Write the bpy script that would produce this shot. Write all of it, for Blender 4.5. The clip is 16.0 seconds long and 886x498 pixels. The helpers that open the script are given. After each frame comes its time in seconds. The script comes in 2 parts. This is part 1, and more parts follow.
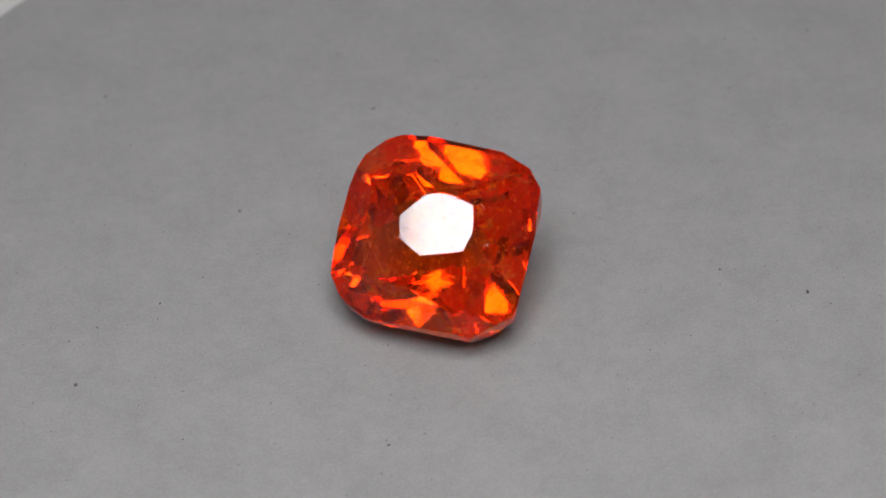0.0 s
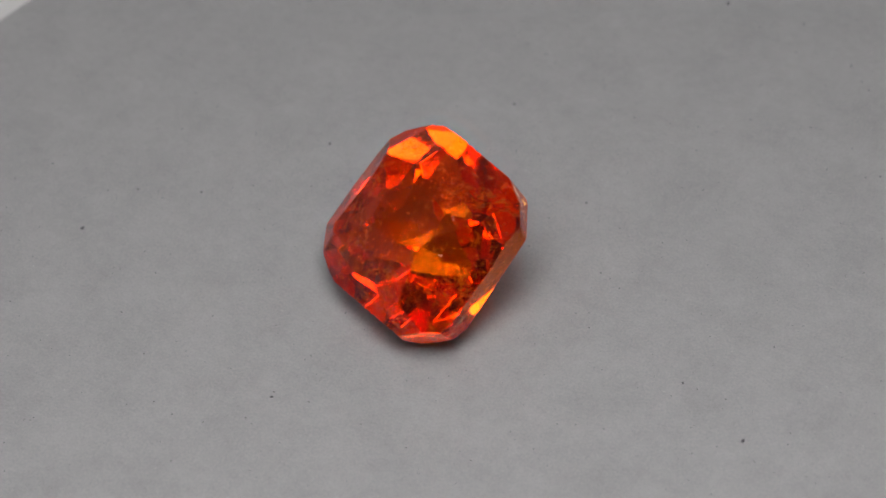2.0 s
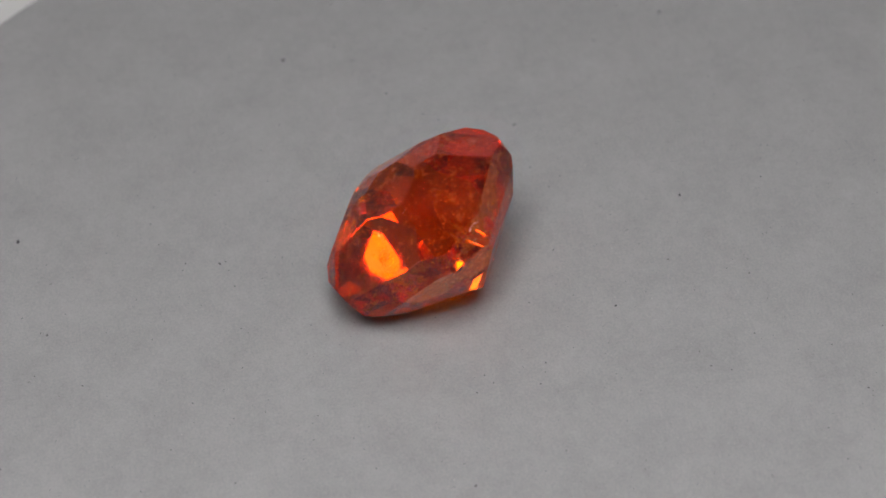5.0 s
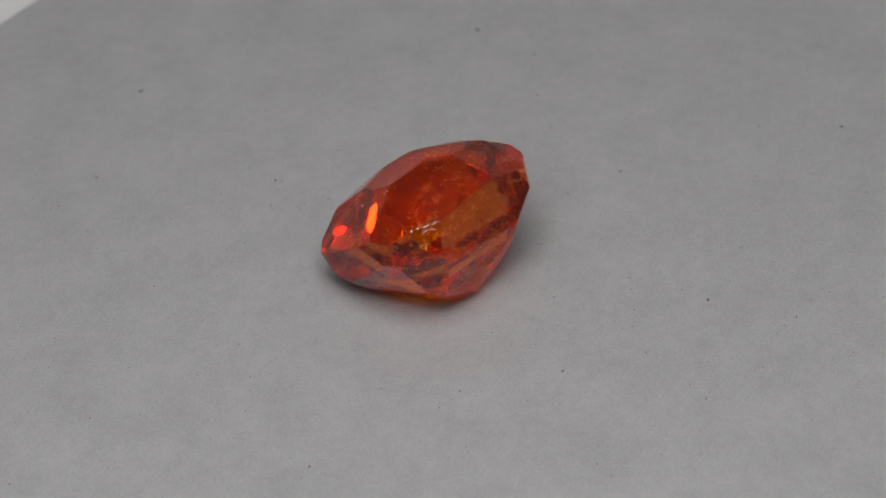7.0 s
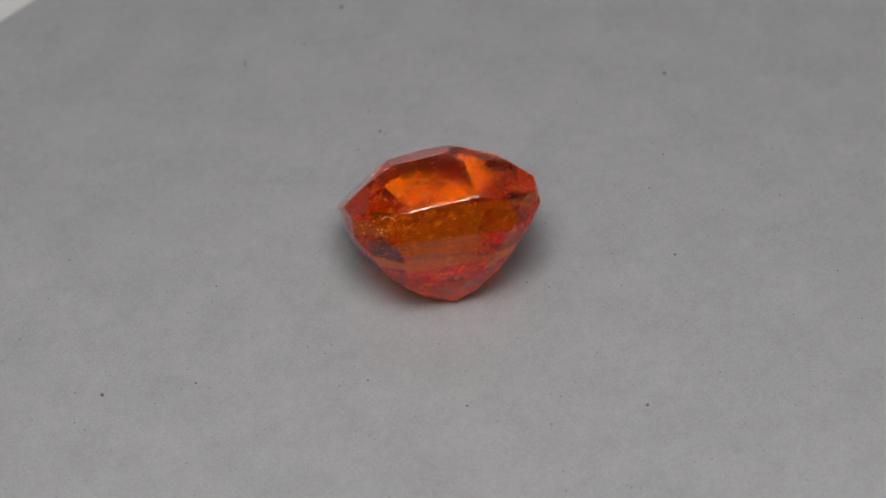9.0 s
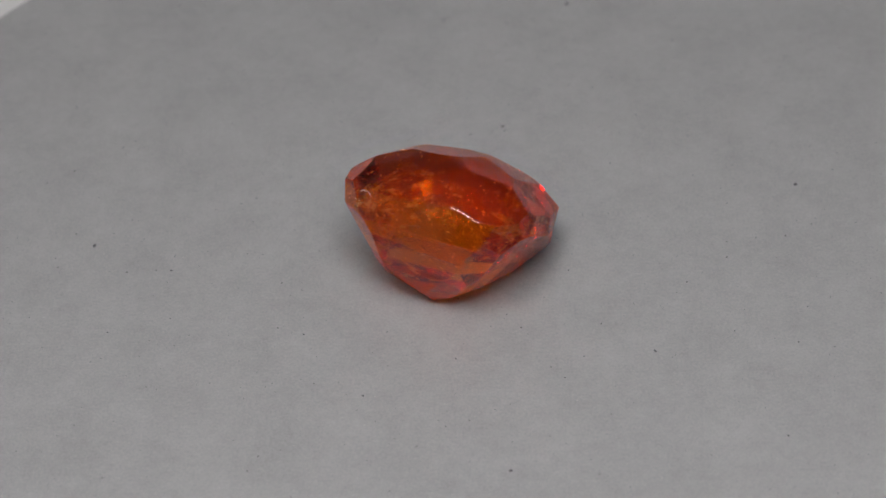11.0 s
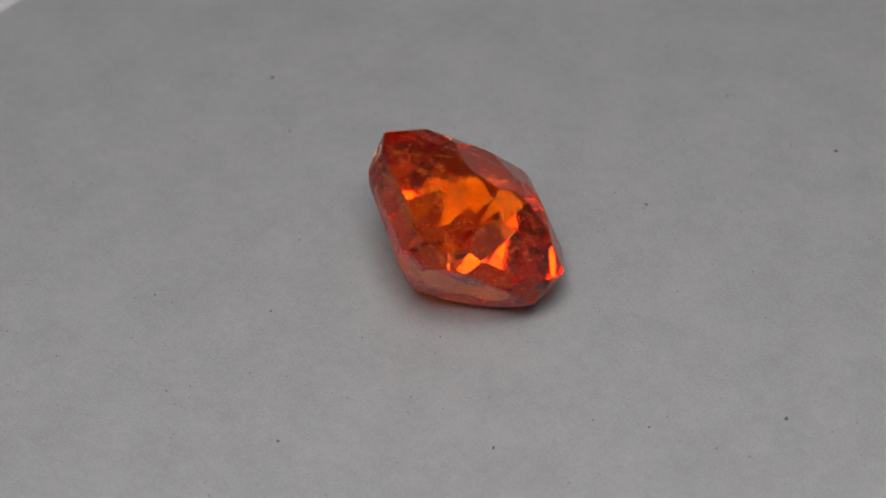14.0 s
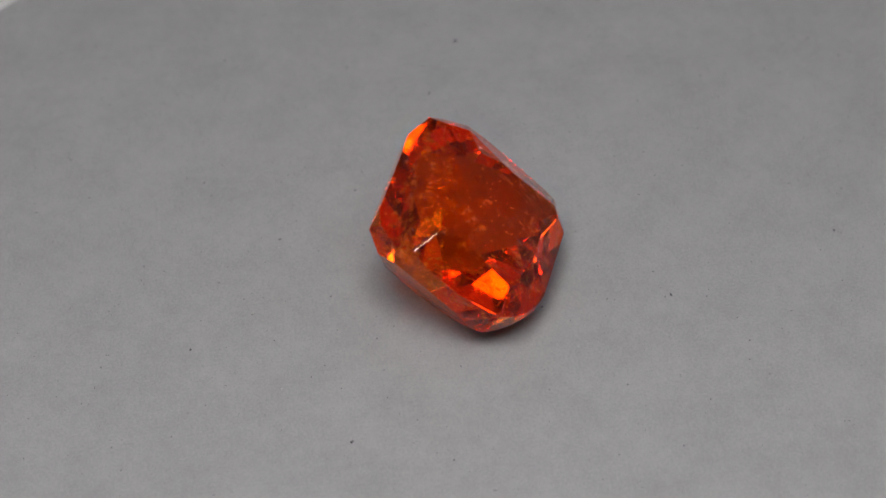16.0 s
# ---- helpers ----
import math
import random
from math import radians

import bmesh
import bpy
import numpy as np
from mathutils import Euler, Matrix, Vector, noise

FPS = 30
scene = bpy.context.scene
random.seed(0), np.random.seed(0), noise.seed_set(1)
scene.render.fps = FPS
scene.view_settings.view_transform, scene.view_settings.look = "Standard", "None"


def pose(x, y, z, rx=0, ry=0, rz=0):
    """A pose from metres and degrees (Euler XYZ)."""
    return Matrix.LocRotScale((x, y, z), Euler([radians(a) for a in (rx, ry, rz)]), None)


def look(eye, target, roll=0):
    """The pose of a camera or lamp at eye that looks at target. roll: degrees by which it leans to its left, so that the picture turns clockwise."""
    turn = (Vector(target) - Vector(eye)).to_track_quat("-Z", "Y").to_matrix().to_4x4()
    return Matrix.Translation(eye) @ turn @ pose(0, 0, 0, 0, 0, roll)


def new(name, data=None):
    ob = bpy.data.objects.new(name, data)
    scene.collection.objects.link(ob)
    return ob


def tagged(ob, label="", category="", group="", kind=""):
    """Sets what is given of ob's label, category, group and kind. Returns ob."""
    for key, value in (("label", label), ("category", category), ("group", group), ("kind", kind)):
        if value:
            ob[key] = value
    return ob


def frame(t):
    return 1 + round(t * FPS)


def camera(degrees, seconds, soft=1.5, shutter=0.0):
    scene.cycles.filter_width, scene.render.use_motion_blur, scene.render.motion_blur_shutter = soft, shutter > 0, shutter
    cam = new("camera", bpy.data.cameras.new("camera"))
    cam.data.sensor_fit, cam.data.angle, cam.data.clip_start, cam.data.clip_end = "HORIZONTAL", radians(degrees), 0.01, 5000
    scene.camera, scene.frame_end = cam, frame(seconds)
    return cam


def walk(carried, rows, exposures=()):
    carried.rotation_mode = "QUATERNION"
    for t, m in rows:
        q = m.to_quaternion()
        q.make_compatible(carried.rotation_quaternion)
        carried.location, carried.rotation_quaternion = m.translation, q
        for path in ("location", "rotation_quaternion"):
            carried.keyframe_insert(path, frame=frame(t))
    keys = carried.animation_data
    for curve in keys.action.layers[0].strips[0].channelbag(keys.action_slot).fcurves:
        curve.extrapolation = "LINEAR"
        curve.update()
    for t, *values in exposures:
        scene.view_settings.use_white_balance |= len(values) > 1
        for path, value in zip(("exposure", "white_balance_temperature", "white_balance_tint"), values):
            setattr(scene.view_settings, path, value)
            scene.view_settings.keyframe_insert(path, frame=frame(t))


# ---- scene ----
cam = camera(19.945, 16.0, soft=1.5)
AXIS_SPEED = -16.6297  # degrees a second, clockwise seen from above
EYE = Vector((0.0000418, -0.0841539, 0.0855460))
CAMERA = look(EYE, EYE + Vector((0.0, 0.708633, -0.705577)), -3.3335)
cam.data.dof.use_dof, cam.data.dof.focus_distance, cam.data.dof.aperture_fstop = True, 0.117, 60.0
walk(cam, [(0.0, CAMERA), (16.0, CAMERA)], [(0.0, 0.0), (9.0, 0.0), (12.0, -0.06), (16.0, -0.06)])

# ---- world and light ----
world = bpy.data.worlds.new("dim_room")
scene.world = world
world.use_nodes = True
world.node_tree.nodes["Background"].inputs["Color"].default_value = (0.9, 0.95, 1.0, 1)
world.node_tree.nodes["Background"].inputs["Strength"].default_value = 0.12


LAMP_AT, LAMP_RADIUS, LAMP_STRENGTH = (-0.0018, -0.079, 0.132), 0.0715, 28.5


# ---- materials ----
def material(name):
    m = bpy.data.materials.new(name)
    m.use_nodes = True
    return m, m.node_tree.nodes, m.node_tree.links, m.node_tree.nodes["Principled BSDF"]


def plain(name, colour, rough=0.5, metal=0.0):
    m, n, l, b = material(name)
    b.inputs["Base Color"].default_value = (*colour, 1)
    b.inputs["Roughness"].default_value, b.inputs["Metallic"].default_value = rough, metal
    return m


THROUGH, RETURN = (0.96, 0.41, 0.022), (0.93, 0.34, 0.02)
MILK, MILK_SHARE = (0.95, 0.26, 0.01), (0.12, 0.33)


def noise_node(n, l, tex, scale, detail, rough=0.5):
    t = n.new("ShaderNodeTexNoise")
    t.inputs["Scale"].default_value, t.inputs["Detail"].default_value, t.inputs["Roughness"].default_value = scale, detail, rough
    l.new(tex.outputs["Object"], t.inputs["Vector"])
    return t


def gem_material():
    """Garnet: clear with cloudy zones, taking up green and blue on each way through."""
    m, n, l, b = material("orange_garnet")
    n.remove(b)
    tex = n.new("ShaderNodeTexCoord")

    def zones(scale, detail, low, high, least, most):
        t, r = noise_node(n, l, tex, scale, detail, 0.6), n.new("ShaderNodeMapRange")
        for key, value in (("From Min", low), ("From Max", high), ("To Min", least), ("To Max", most)):
            r.inputs[key].default_value = value
        l.new(t.outputs["Fac"], r.inputs["Value"])
        return r.outputs["Result"]

    def blend(fac, first, second):
        x = n.new("ShaderNodeMixShader")
        if fac is not None:
            l.new(fac, x.inputs["Fac"])
        l.new(first.outputs[0], x.inputs[1])
        l.new(second.outputs[0], x.inputs[2])
        return x

    clear, hazy = n.new("ShaderNodeBsdfRefraction"), n.new("ShaderNodeBsdfRefraction")
    for node, rough in ((clear, 0.0), (hazy, 0.2)):
        node.inputs["Color"].default_value = (*THROUGH, 1)
        node.inputs["Roughness"].default_value, node.inputs["IOR"].default_value = rough, 1.80
    inner = blend(zones(420, 5, 0.40, 0.70, 0.08, 0.55), clear, hazy)
    milky = n.new("ShaderNodeBsdfTranslucent")
    milky.inputs["Color"].default_value = (*MILK, 1)
    body = blend(zones(1300, 7, 0.38, 0.70, *MILK_SHARE), inner, milky)
    fresnel, full = n.new("ShaderNodeFresnel"), n.new("ShaderNodeMapRange")
    fresnel.inputs["IOR"].default_value = 1.80
    full.inputs["From Min"].default_value, full.inputs["From Max"].default_value = 0.90, 0.99
    gloss, tint = n.new("ShaderNodeBsdfGlossy"), n.new("ShaderNodeMix")
    gloss.inputs["Roughness"].default_value = 0.0
    tint.data_type = "RGBA"
    tint.inputs[6].default_value, tint.inputs[7].default_value = (1, 1, 1, 1), (*RETURN, 1)
    l.new(fresnel.outputs[0], full.inputs["Value"])
    l.new(full.outputs["Result"], tint.inputs[0])
    l.new(tint.outputs[2], gloss.inputs["Color"])
    sheen, least = n.new("ShaderNodeMapRange"), n.new("ShaderNodeMath")
    sheen.inputs["From Min"].default_value = 0.085
    least.operation = "MAXIMUM"
    least.inputs[1].default_value = 0.036
    l.new(fresnel.outputs[0], sheen.inputs["Value"])
    l.new(sheen.outputs["Result"], least.inputs[0])
    skin = blend(least.outputs[0], body, gloss)
    # a faint haze of reflected surroundings, put in as diffuse colour
    haze_tint = n.new("ShaderNodeBsdfDiffuse")
    haze_tint.inputs["Color"].default_value = (0.95, 0.62, 0.45, 1)
    hazed = blend(zones(420, 5, 0.35, 0.7, 0.0, 0.003), skin, haze_tint)
    l.new(hazed.outputs[0], n["Material Output"].inputs["Surface"])
    return m


def paper_material():
    m, n, l, b = material("grey_paper")
    tex = n.new("ShaderNodeTexCoord")

    def mixed(first, second, share):
        mix = n.new("ShaderNodeMix")
        mix.data_type = "FLOAT"
        mix.inputs[0].default_value = share
        l.new(first, mix.inputs[2])
        l.new(second, mix.inputs[3])
        return mix.outputs[0]

    # fibres, pulp clumps and broad cloudiness of the sheet
    fine, clump, broad = noise_node(n, l, tex, 7500, 4, 0.85), noise_node(n, l, tex, 1500, 5, 0.7), noise_node(n, l, tex, 330, 5)
    pulp = mixed(mixed(fine.outputs["Fac"], clump.outputs["Fac"], 0.30), broad.outputs["Fac"], 0.22)
    ramp = n.new("ShaderNodeValToRGB")
    ramp.color_ramp.elements[0].position, ramp.color_ramp.elements[0].color = 0.30, (0.0725, 0.0722, 0.0738, 1)
    ramp.color_ramp.elements[1].position, ramp.color_ramp.elements[1].color = 0.70, (0.1655, 0.165, 0.1685, 1)
    bump = n.new("ShaderNodeBump")
    bump.inputs["Strength"].default_value, bump.inputs["Distance"].default_value = 0.3, 0.00003
    l.new(pulp, ramp.inputs["Fac"])
    l.new(ramp.outputs["Color"], b.inputs["Base Color"])
    l.new(fine.outputs["Fac"], bump.inputs["Height"])
    l.new(bump.outputs["Normal"], b.inputs["Normal"])
    b.inputs["Roughness"].default_value, b.inputs["Specular IOR Level"].default_value = 0.5, 0.7
    return m


def diffuser_material():
    """An oval diffuser, evenly bright in its middle and fading to its rim."""
    m, n, l, b = material("lamp_diffuser")
    n.remove(b)
    tex, length, fade = n.new("ShaderNodeTexCoord"), n.new("ShaderNodeVectorMath"), n.new("ShaderNodeMapRange")
    length.operation = "LENGTH"
    for key, value in (("From Min", LAMP_RADIUS * 0.90), ("From Max", LAMP_RADIUS), ("To Min", LAMP_STRENGTH), ("To Max", LAMP_STRENGTH * 0.03)):
        fade.inputs[key].default_value = value
    glow = n.new("ShaderNodeEmission")
    glow.inputs["Color"].default_value = (1.0, 0.975, 0.965, 1)
    l.new(tex.outputs["Object"], length.inputs[0])
    l.new(length.outputs["Value"], fade.inputs["Value"])
    l.new(fade.outputs["Result"], glow.inputs["Strength"])
    l.new(glow.outputs[0], n["Material Output"].inputs["Surface"])
    return m


def veil_material():
    """Healed cracks in the stone: patches of tiny bubbles that scatter light."""
    m, n, l, b = material("inclusion_veil")
    n.remove(b)
    tex = n.new("ShaderNodeTexCoord")
    patch = noise_node(n, l, tex, 1500, 6, 0.65)
    ramp = n.new("ShaderNodeMapRange")
    for key, value in (("From Min", 0.49), ("From Max", 0.64), ("To Min", 0.0), ("To Max", 0.48)):
        ramp.inputs[key].default_value = value
    clear, cloud, fill, both = (n.new("ShaderNode" + k) for k in ("BsdfTransparent", "BsdfTranslucent", "BsdfDiffuse", "MixShader"))
    for node in (cloud, fill):
        node.inputs["Color"].default_value = (1.0, 0.90, 0.70, 1)
    mix = n.new("ShaderNodeMixShader")
    both.inputs["Fac"].default_value = 0.5
    l.new(patch.outputs["Fac"], ramp.inputs["Value"])
    l.new(ramp.outputs["Result"], mix.inputs["Fac"])
    l.new(cloud.outputs[0], both.inputs[1])
    l.new(fill.outputs[0], both.inputs[2])
    l.new(clear.outputs[0], mix.inputs[1])
    l.new(both.outputs[0], mix.inputs[2])
    l.new(mix.outputs[0], n["Material Output"].inputs["Surface"])
    return m


GARNET, PAPER = gem_material(), paper_material()
WHITE = plain("white_board", (0.78, 0.78, 0.77), 0.7)
BOARD = plain("pale_board", (0.30, 0.30, 0.295), 0.6)
VEIL, DIFFUSER = veil_material(), diffuser_material()
FLAKE = plain("pale_flake", (0.85, 0.55, 0.28), 0.4)
GOLD = plain("golden_crystal", (0.75, 0.45, 0.08), 0.35)
LINT = plain("pale_lint", (0.2, 0.2, 0.2), 0.8)
BLACK = plain("matt_black", (0.02, 0.02, 0.02), 0.9)
DUST = plain("dark_dust", (0.03, 0.03, 0.035), 0.9)


def part(name, bm, mat, parent=None, label=""):
    me = bpy.data.meshes.new(name)
    bm.to_mesh(me)
    bm.free()
    if mat:
        me.materials.append(mat)
    ob = new(name, me)
    if parent:
        ob.parent = parent
    return tagged(ob, label) if label else ob


# ---- base and turntable ----
def disc(radius, z0, z1, cx=0.0, cy=0.0, n=192, bevel=0.0):
    bm = bmesh.new()
    r = bmesh.ops.create_cone(bm, cap_ends=True, segments=n, radius1=radius, radius2=radius, depth=z1 - z0)
    bmesh.ops.translate(bm, verts=bm.verts, vec=(cx, cy, (z0 + z1) / 2))
    return bm


def slab(x0, x1, y0, y1, z0, z1):
    bm = bmesh.new()
    bmesh.ops.create_cube(bm, size=1)
    bmesh.ops.transform(bm, verts=bm.verts, matrix=Matrix.LocRotScale(((x0 + x1) / 2, (y0 + y1) / 2, (z0 + z1) / 2), None, (x1 - x0, y1 - y0, z1 - z0)))
    return bm


base = part("floor", slab(-0.25, 0.25, -0.30, 0.20, -0.022, -0.012), BOARD)
tagged(base, "matt white floor board under the turntable", "floor", kind="structure")
# unseen walls added for the facets to reflect: pale behind, dark in front
for name, box, mat, label in (
    ("wall_north", (-0.25, 0.25, 0.20, 0.21, -0.022, 0.42), WHITE, "unseen matt white back wall added for pale reflections"),
    ("wall_east", (0.25, 0.26, -0.30, 0.21, -0.022, 0.42), WHITE, "unseen matt white side wall added for pale reflections"),
    ("wall_west", (-0.26, -0.25, -0.30, 0.21, -0.022, 0.42), WHITE, "unseen matt white side wall added for pale reflections"),
    ("wall_south", (-0.26, 0.26, -0.31, -0.30, -0.022, 0.42), BLACK, "unseen dark front wall added for dark reflections"),
    ("ceiling", (-0.26, 0.26, -0.31, 0.21, 0.42, 0.43), WHITE, "unseen matt white top added to close the walls"),
):
    tagged(part(name, slab(*box), mat), label, "wall", kind="structure")
turntable = tagged(new("turntable"), "round display turntable covered with matt grey paper", "turntable")
part("grey_paper_disc", disc(0.0313, -0.0006, 0.0, 0.00026, 0.00037), PAPER, turntable)
part("platter", disc(0.0305, -0.012, -0.0006), WHITE, turntable)

# ---- the stone ----
GEM_POSE = Matrix(((0.97369, 0.21061, -0.08702, -0.0003), (-0.22686, 0.86001, -0.45708, -0.0007), (-0.02143, 0.46480, 0.88516, 0.0035), (0, 0, 0, 1)))
GEM_AXIS = Matrix.Translation((0.00017, -0.0002, 0.0))
# facets as cut: azimuth and tilt in degrees, distance from the middle in millimetres
RESTING = [(-87.4, 152.3, 3.5)]
TABLE = [(-103.5, 8.2, 2.98)]
STARS = [(-22.5, 16.7, 3.45), (67.7, 17.0, 3.42), (112.5, 17.0, 3.3), (157.5, 18.4, 3.21), (201.5, 29.8, 3.26), (242.6, 24.5, 3.23), (264.6, 28.0, 3.38), (329.6, 22.8, 3.56)]
BEZELS = [(-31.2, 33.5, 3.59), (87.1, 25.6, 3.34), (179.2, 23.3, 3.28), (273.6, 22.8, 3.24)]
CROWN_SIDES = [(-19.1, 38.2, 4.04), (185.0, 46.5, 3.71), (256.0, 47.5, 3.84)]
CROWN_CORNERS = [(56.5, 21.3, 3.80), (125.4, 31.8, 3.55), (226.8, 29.5, 3.38), (317.1, 22.7, 3.53)]
UPPER = [(15.0, 35.5, 4.39), (135.0, 38.0, 3.87), (213.7, 50.6, 4.22), (240.5, 47.5, 3.92), (290.3, 48.3, 4.42), (338.3, 39.2, 4.01)]
GIRDLE_SIDES = [(-5.7, 96.4, 4.4), (1.4, 88.2, 4.7), (6.7, 93.0, 4.79), (83.5, 94.5, 3.98), (171.4, 91.8, 4.54), (179.1, 92.4, 4.63), (185.3, 98.6, 4.77), (265.3, 90.9, 4.66), (267.7, 93.0, 4.76), (273.7, 93.2, 4.99)]
GIRDLE_CORNERS = [(21.0, 92.8, 5.0), (37.9, 95.3, 4.84), (62.2, 85.5, 4.75), (111.0, 86.5, 4.94), (124.0, 91.4, 5.06), (133.3, 100.2, 4.78), (163.4, 87.2, 4.7), (202.6, 90.9, 5.33), (210.4, 99.8, 5.18), (225.8, 96.7, 5.26), (239.2, 88.1, 5.17), (250.1, 89.4, 5.02), (290.0, 86.6, 5.39), (304.1, 92.7, 5.28), (314.8, 97.9, 5.33), (330.1, 94.0, 5.29), (340.6, 92.1, 5.01)]
LOWER_SIDES = [(3.8, 117.7, 3.88), (81.4, 109.4, 3.75), (176.8, 125.3, 4.32), (265.7, 122.3, 3.98)]
LOWER_CORNERS = [(227.0, 126.4, 4.71), (310.1, 125.0, 4.63)]
LOWER = [(36.6, 119.8, 3.96), (75.7, 128.4, 3.37), (115.3, 129.0, 3.85), (159.4, 130.4, 3.56), (200.5, 137.2, 4.36), (248.4, 129.3, 4.03), (291.3, 134.4, 4.22), (341.9, 131.5, 4.11)]
PAVILION_SIDES = [(1.3, 134.0, 3.7), (87.1, 135.7, 3.51), (175.5, 158.8, 3.6), (269.4, 143.9, 3.3)]
PAVILION_CORNERS = [(43.9, 145.6, 3.83), (145.2, 143.1, 3.64), (226.3, 143.8, 3.91), (312.6, 143.4, 3.61)]


def facet_normal(az, tilt):
    a, b = radians(az), radians(tilt)
    return Vector((math.sin(b) * math.cos(a), math.sin(b) * math.sin(a), math.cos(b)))


def cut_stone(tiers, worn=0.06):
    bm = bmesh.new()
    bmesh.ops.create_cube(bm, size=40)
    for az, tilt, d in tiers:
        n = facet_normal(az, tilt)
        r = bmesh.ops.bisect_plane(bm, geom=bm.verts[:] + bm.edges[:] + bm.faces[:], dist=1e-5, plane_co=n * d, plane_no=n, clear_outer=True)
        edges = [e for e in r["geom_cut"] if isinstance(e, bmesh.types.BMEdge)]
        if len(edges) > 2:
            bmesh.ops.edgeloop_fill(bm, edges=edges)
    bmesh.ops.remove_doubles(bm, verts=bm.verts, dist=0.02)
    bmesh.ops.dissolve_degenerate(bm, edges=bm.edges, dist=0.01)
    bmesh.ops.bevel(bm, geom=bm.edges[:], offset=worn, segments=1, profile=0.5, affect="EDGES", clamp_overlap=True)
    bmesh.ops.recalc_face_normals(bm, faces=bm.faces)
    bmesh.ops.transform(bm, verts=bm.verts, matrix=Matrix.Scale(0.001, 4))
    return bm


TIERS = RESTING + TABLE + STARS + BEZELS + CROWN_SIDES + CROWN_CORNERS + UPPER + GIRDLE_SIDES + GIRDLE_CORNERS + LOWER_SIDES + LOWER_CORNERS + LOWER + PAVILION_SIDES + PAVILION_CORNERS
gem = tagged(new("gemstone"), "orange-red faceted cushion-cut garnet lying tilted on grey paper", "gemstone")
part("stone", cut_stone(TIERS), GARNET, gem)



def inside(p, margin):
    return all(facet_normal(az, tilt).dot(p) < d - margin for az, tilt, d in TIERS)


def veil(centre, turn, width, height, seed):
    """One wavy healed crack, trimmed to the inside of the stone."""
    bm = bmesh.new()
    bmesh.ops.create_grid(bm, x_segments=26, y_segments=26, size=0.5)
    for v in bm.verts:
        q = Vector((v.co.x * width, v.co.y * height, 0))
        q.z = 0.35 * noise.noise(q * 0.8 + Vector((seed, 0, 0))) + 0.1 * noise.noise(q * 3 + Vector((0, seed, 0)))
        v.co = Vector(centre) + Euler([radians(k) for k in turn]).to_matrix() @ q
    bmesh.ops.delete(bm, geom=[v for v in bm.verts if not inside(v.co, 0.12)], context="VERTS")
    bmesh.ops.transform(bm, verts=bm.verts, matrix=Matrix.Scale(0.001, 4))
    return bm


for centre, turn, width, height, seed in (
    ((0.6, -2.9, 0.3), (35, 10, 0), 6.5, 2.4, 1.3),
    ((-2.6, -0.8, 0.2), (10, 60, 20), 3.0, 4.5, 4.1),
    ((1.8, 2.4, 0.9), (-40, 20, 15), 4.4, 2.2, 7.7),
    ((2.9, -0.6, -0.6), (70, 10, 60), 3.4, 2.4, 9.2),
    ((-1.8, 2.6, 0.6), (-30, -25, 0), 3.2, 1.8, 12.4),
    ((0.2, 0.6, -2.4), (15, -20, 0), 3.0, 2.6, 15.1),
):
    part("inclusion_veil", veil(centre, turn, width, height, seed), VEIL, gem, "cloudy veil of tiny bubbles inside the stone")


def shard(bm, p, size, rng):
    """A tiny lopsided crystal."""
    r = bmesh.ops.create_icosphere(bm, subdivisions=1, radius=size, matrix=Matrix.Translation(p))
    axis = Vector([rng.uniform(-1, 1) for _ in range(3)]).normalized()
    for v in r["verts"]:
        q = v.co - p
        q += axis * q.dot(axis) * rng.uniform(0.3, 1.6)
        v.co = p + q * rng.uniform(0.5, 1.0)


def crystals(count, seed, centre=None, spread=0.0, low=0.012, high=0.04):
    rng, bm = random.Random(seed), bmesh.new()
    while count:
        p = Vector([rng.uniform(-5, 5) for _ in range(3)]) if centre is None else Vector(centre) + Vector([rng.gauss(0, spread) for _ in range(3)])
        if inside(p, 0.1 if centre is None else 0.055):
            shard(bm, p, rng.uniform(low, high), rng)
            count -= 1
    bmesh.ops.transform(bm, verts=bm.verts, matrix=Matrix.Scale(0.001, 4))
    return bm


tagged(part("crystal_inclusions", crystals(260, 5, low=0.012, high=0.055), FLAKE, gem, "scattered pale crystal specks inside the stone"), kind="stuff")


def chips(spots, depth=0.03):
    """Small pale nicks and painted glints in the polish, just under the surface."""
    rng, bm = random.Random(9), bmesh.new()
    for x, y, z, size in spots:
        p = Vector((x, y, z))
        for az, tilt, d in TIERS:
            n = facet_normal(az, tilt)
            over = n.dot(p) - (d - depth)
            if over > 0:
                p -= n * over
        for _ in range(4):
            shard(bm, p + Vector([rng.gauss(0, size * 0.8) for _ in range(3)]), size * rng.uniform(0.4, 0.9), rng)
    bmesh.ops.transform(bm, verts=bm.verts, matrix=Matrix.Scale(0.001, 4))
    return bm


# nicks in the polish; girdle chips have their glint put in as pale colour
NICKS = [(2.68, -0.92, 2.6, 0.045), (2.2, 0.75, 3.2, 0.045), (2.35, 0.6, 3.2, 0.035), (-2.3, 3.6, 1.2, 0.05), (3.9, 2.9, 1.4, 0.035), (4.3, 2.6, 1.0, 0.03)]
tagged(part("surface_nicks", chips(NICKS), FLAKE, gem, "nicks in the polished facets, some glints coloured pale"), kind="stuff")
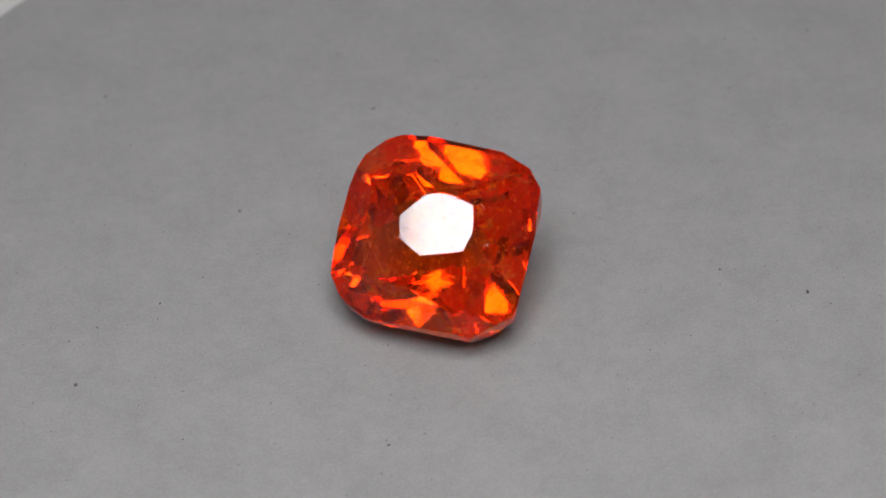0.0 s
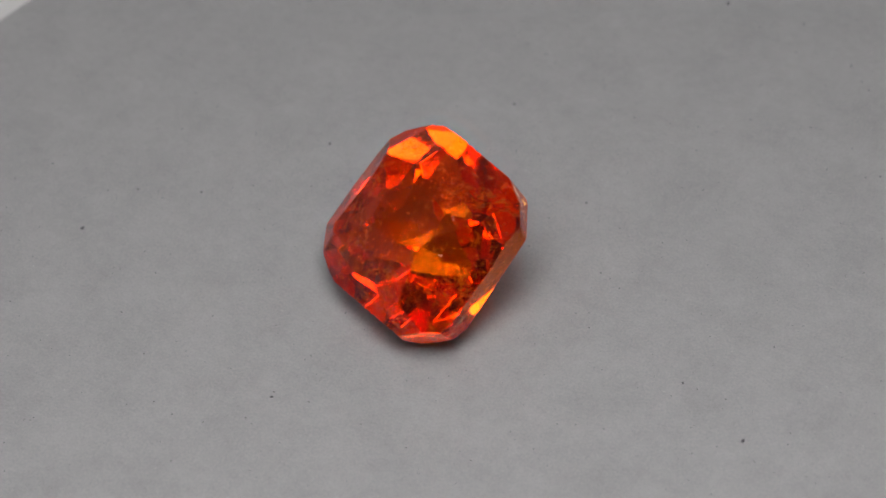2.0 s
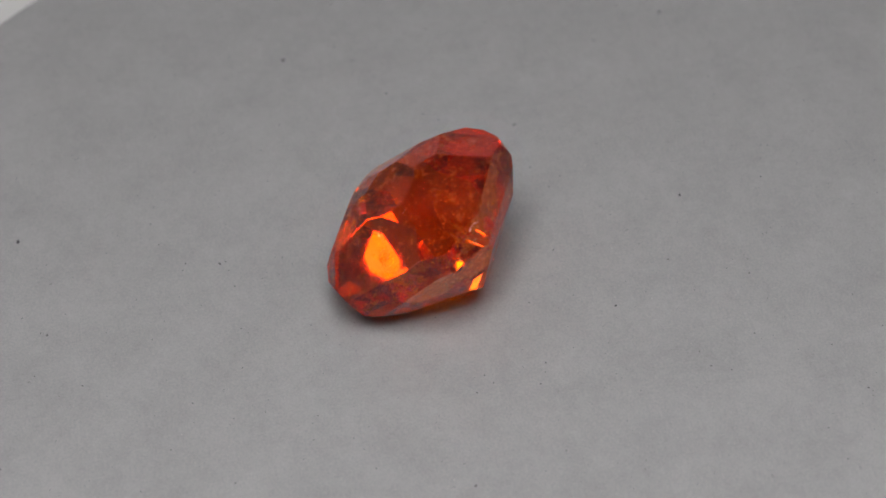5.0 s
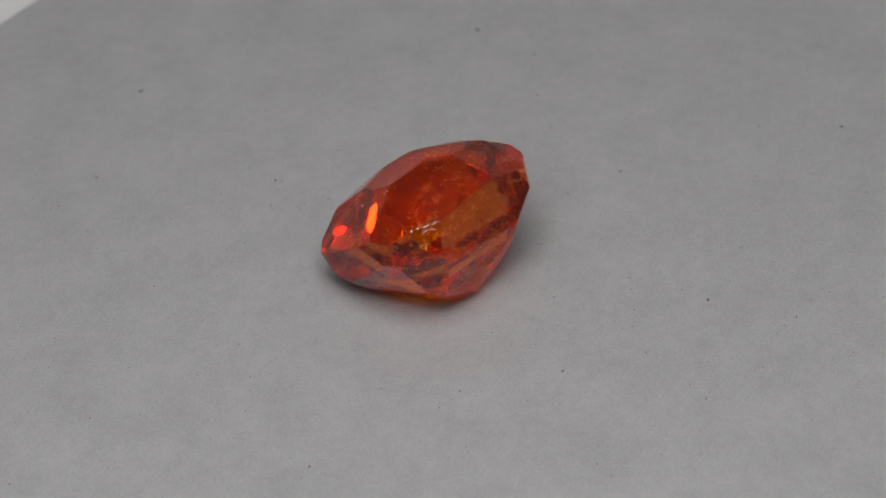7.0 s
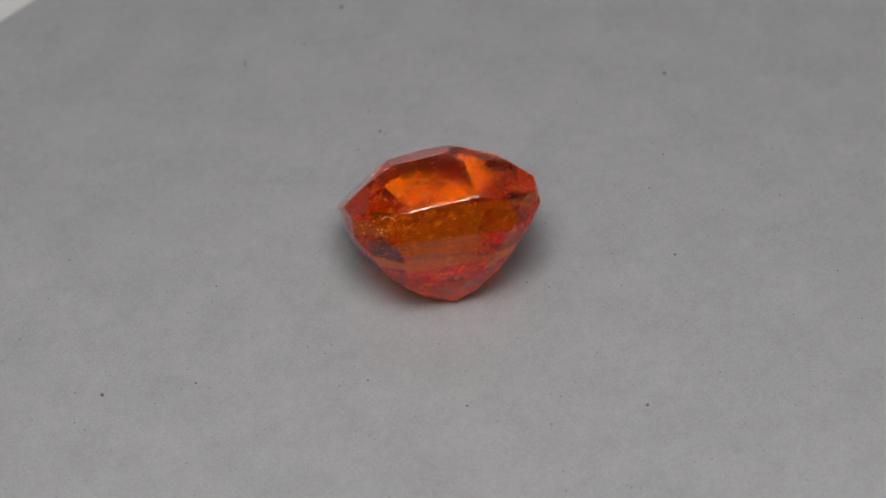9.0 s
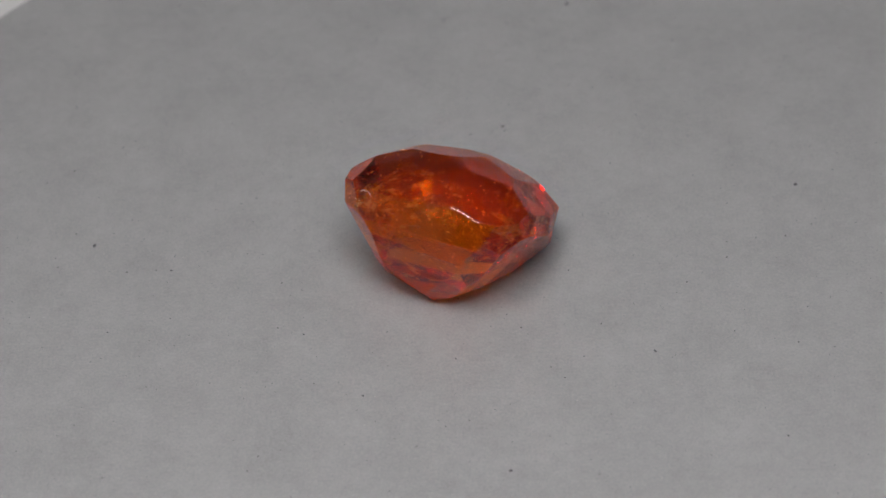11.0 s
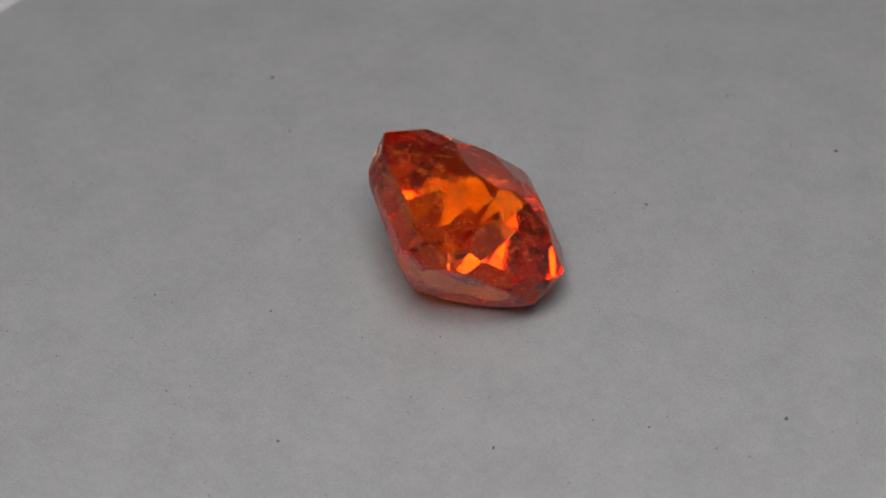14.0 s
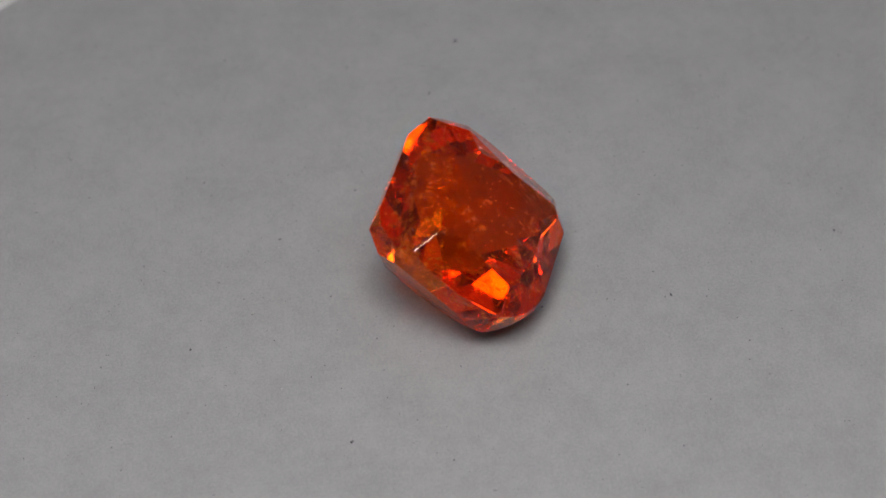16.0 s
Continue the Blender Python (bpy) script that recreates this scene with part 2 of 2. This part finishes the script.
# feathery flecks, and rim sparkles set in as pale shards
FLECKS = [(-0.92, -3.59, 1.64), (-1.81, -3.77, 1.21), (-0.48, -2.67, 2.37), (-0.22, -2.64, 2.41), (1.26, -4.44, 1.32), (-1.08, 0.79, 2.92), (-1.42, 1.48, 2.76), (2.92, 2.87, 2.24),
          (3.54, 3.0, 2.06), (2.95, 1.43, 2.7), (1.59, -3.41, 2.04), (0.59, -3.75, 1.87), (0.41, -4.36, 1.17), (-2.26, -1.86, 2.16), (-4.18, 2.26, 1.1)]
tagged(part("bright_flecks", chips([(*p, 0.022) for p in FLECKS], 0.06), FLAKE, gem, "bright flecks and painted rim sparkles close under the facets"), kind="stuff")
# curved highlight of a nick, laid as a row of pale shards
HOOK = [(3.51, 3.39, 1.66), (3.35, 3.47, 1.74), (3.16, 3.57, 1.74), (2.99, 3.66, 1.66), (2.91, 3.72, 1.49)]
CURL = [(*Vector(a).lerp(Vector(b), k / 5), 0.016) for a, b in zip(HOOK, HOOK[1:]) for k in range(5)]
tagged(part("curled_nick_glint", chips(CURL, 0.0), FLAKE, gem, "curled nick beside the girdle, its highlight coloured pale"), kind="stuff")


def needles(spots, seed):
    """Dark hair-thin crystals just under the pavilion."""
    rng, bm = random.Random(seed), bmesh.new()
    for spot in spots:
        p, way = Vector(spot) * 0.97, Vector([rng.uniform(-1, 1) for _ in range(3)]).normalized()
        size = rng.uniform(0.10, 0.24)
        m = Matrix.Translation(p) @ way.to_track_quat("Z", "Y").to_matrix().to_4x4()
        bmesh.ops.create_cone(bm, cap_ends=True, segments=5, radius1=0.022, radius2=0.006, depth=size, matrix=m)
    bmesh.ops.transform(bm, verts=bm.verts, matrix=Matrix.Scale(0.001, 4))
    return bm


NEEDLES = [(2.16, 2.09, -2.19), (1.92, 1.94, -2.45), (0.7, 3.15, -1.35), (0.37, 3.76, -0.59), (-0.47, 3.02, -1.88), (-1.39, 3.34, -1.65), (-2.03, 3.22, -1.46), (3.16, 2.32, -1.12), (0.33, 4.04, 0.72)]
tagged(part("dark_needles", needles(NEEDLES, 3), DUST, gem, "dark needle crystals inside the stone"), kind="stuff")
rng = random.Random(6)
CLUSTER = [(3.72 + rng.gauss(0, 0.10), 3.50 + rng.gauss(0, 0.10), 1.14 + rng.gauss(0, 0.11), rng.uniform(0.012, 0.03)) for _ in range(13)]
tagged(part("golden_cluster", chips(CLUSTER, 0.0), GOLD, gem, "golden cluster of tiny crystals under the girdle"), kind="stuff")


# ---- dust and lint on the paper ----
def dust(spots, seed):
    rng, bm = random.Random(seed), bmesh.new()
    for x, y, size in spots:
        p = Vector((x, y, size * 0.25))
        r = bmesh.ops.create_icosphere(bm, subdivisions=1, radius=size, matrix=Matrix.Translation(p))
        a, stretch = rng.uniform(0, 6.28), rng.uniform(1.0, 1.8)
        axis = Vector((math.cos(a), math.sin(a), 0))
        for v in r["verts"]:
            q = (v.co - p) * rng.uniform(0.6, 1.15)
            q += axis * q.dot(axis) * (stretch - 1)
            q.z *= 0.5
            v.co = p + q
    bmesh.ops.transform(bm, verts=bm.verts, matrix=Matrix.Scale(0.001, 4))
    return bm


SPECKS = [(17.0, -2.5, 0.10), (-17.2, -5.7, 0.10), (-6.35, -20.0, 0.12), (-16.9, 14.3, 0.09), (3.6, 7.6, 0.055), (-9.8, 5.2, 0.07), (-2.9, -10.45, 0.08), (-11.5, 0.8, 0.05),
          (-13.5, -0.8, 0.06), (13.1, -0.7, 0.06), (6.5, 3.7, 0.05), (2.9, 24.5, 0.11), (-3.1, 12.2, 0.09), (0.2, -18.9, 0.06), (-16.4, -2.15, 0.06)]
for x, y, size in SPECKS:
    part("dust_speck", dust([(x, y, size)], int(x * 10)), DUST, turntable)
rng = random.Random(11)
fine = []
while len(fine) < 1500:
    x, y = rng.uniform(-30, 30), rng.uniform(-30, 30)
    if math.hypot(x, y) < 30:
        fine.append((x, y, rng.choice((0.013, 0.016, 0.018, 0.022, 0.026, 0.034)) * rng.uniform(0.7, 1.3)))
tagged(part("fine_dust", dust(fine[:1250], 3), DUST, turntable, "fine dark dust on the paper"), kind="stuff")
tagged(part("pale_dust", dust(fine[1250:], 4), LINT, turntable, "fine pale dust on the paper"), kind="stuff")

# ---- the lamp over the turntable, seen in the polished facets ----
lamp = tagged(new("softbox_lamp"), "oval white softbox lamp hanging over the turntable", "lamp")
lamp.matrix_world = Matrix.Translation(LAMP_AT) @ Matrix.Diagonal((0.68, 1, 1, 1))
part("diffuser", disc(LAMP_RADIUS, 0.0, 0.002), DIFFUSER, lamp)
part("housing", disc(LAMP_RADIUS + 0.004, 0.0025, 0.03), BLACK, lamp)
part("cable", disc(0.004, 0.03, 0.288, n=24), BLACK, lamp)

# ---- the black lens barrel round the eye, seen dark in the facets ----
lens = tagged(new("camera_lens"), "black lens barrel fixed under the lamp", "lens")
lens.matrix_world = CAMERA
part("barrel", disc(0.0265, 0.004, 0.034, n=64), BLACK, lens)
part("rim", disc(0.028, 0.003, 0.008, n=64), BLACK, lens)
part("bracket", disc(0.005, 0.034, 0.068, n=24), BLACK, lens)


def motions():
    times = [0.5 * k for k in range(33)]
    turn = [pose(0, 0, 0, 0, 0, AXIS_SPEED * t) for t in times]
    walk(turntable, list(zip(times, turn)))
    walk(gem, [(t, GEM_AXIS @ m @ GEM_POSE) for t, m in zip(times, turn)])


motions()
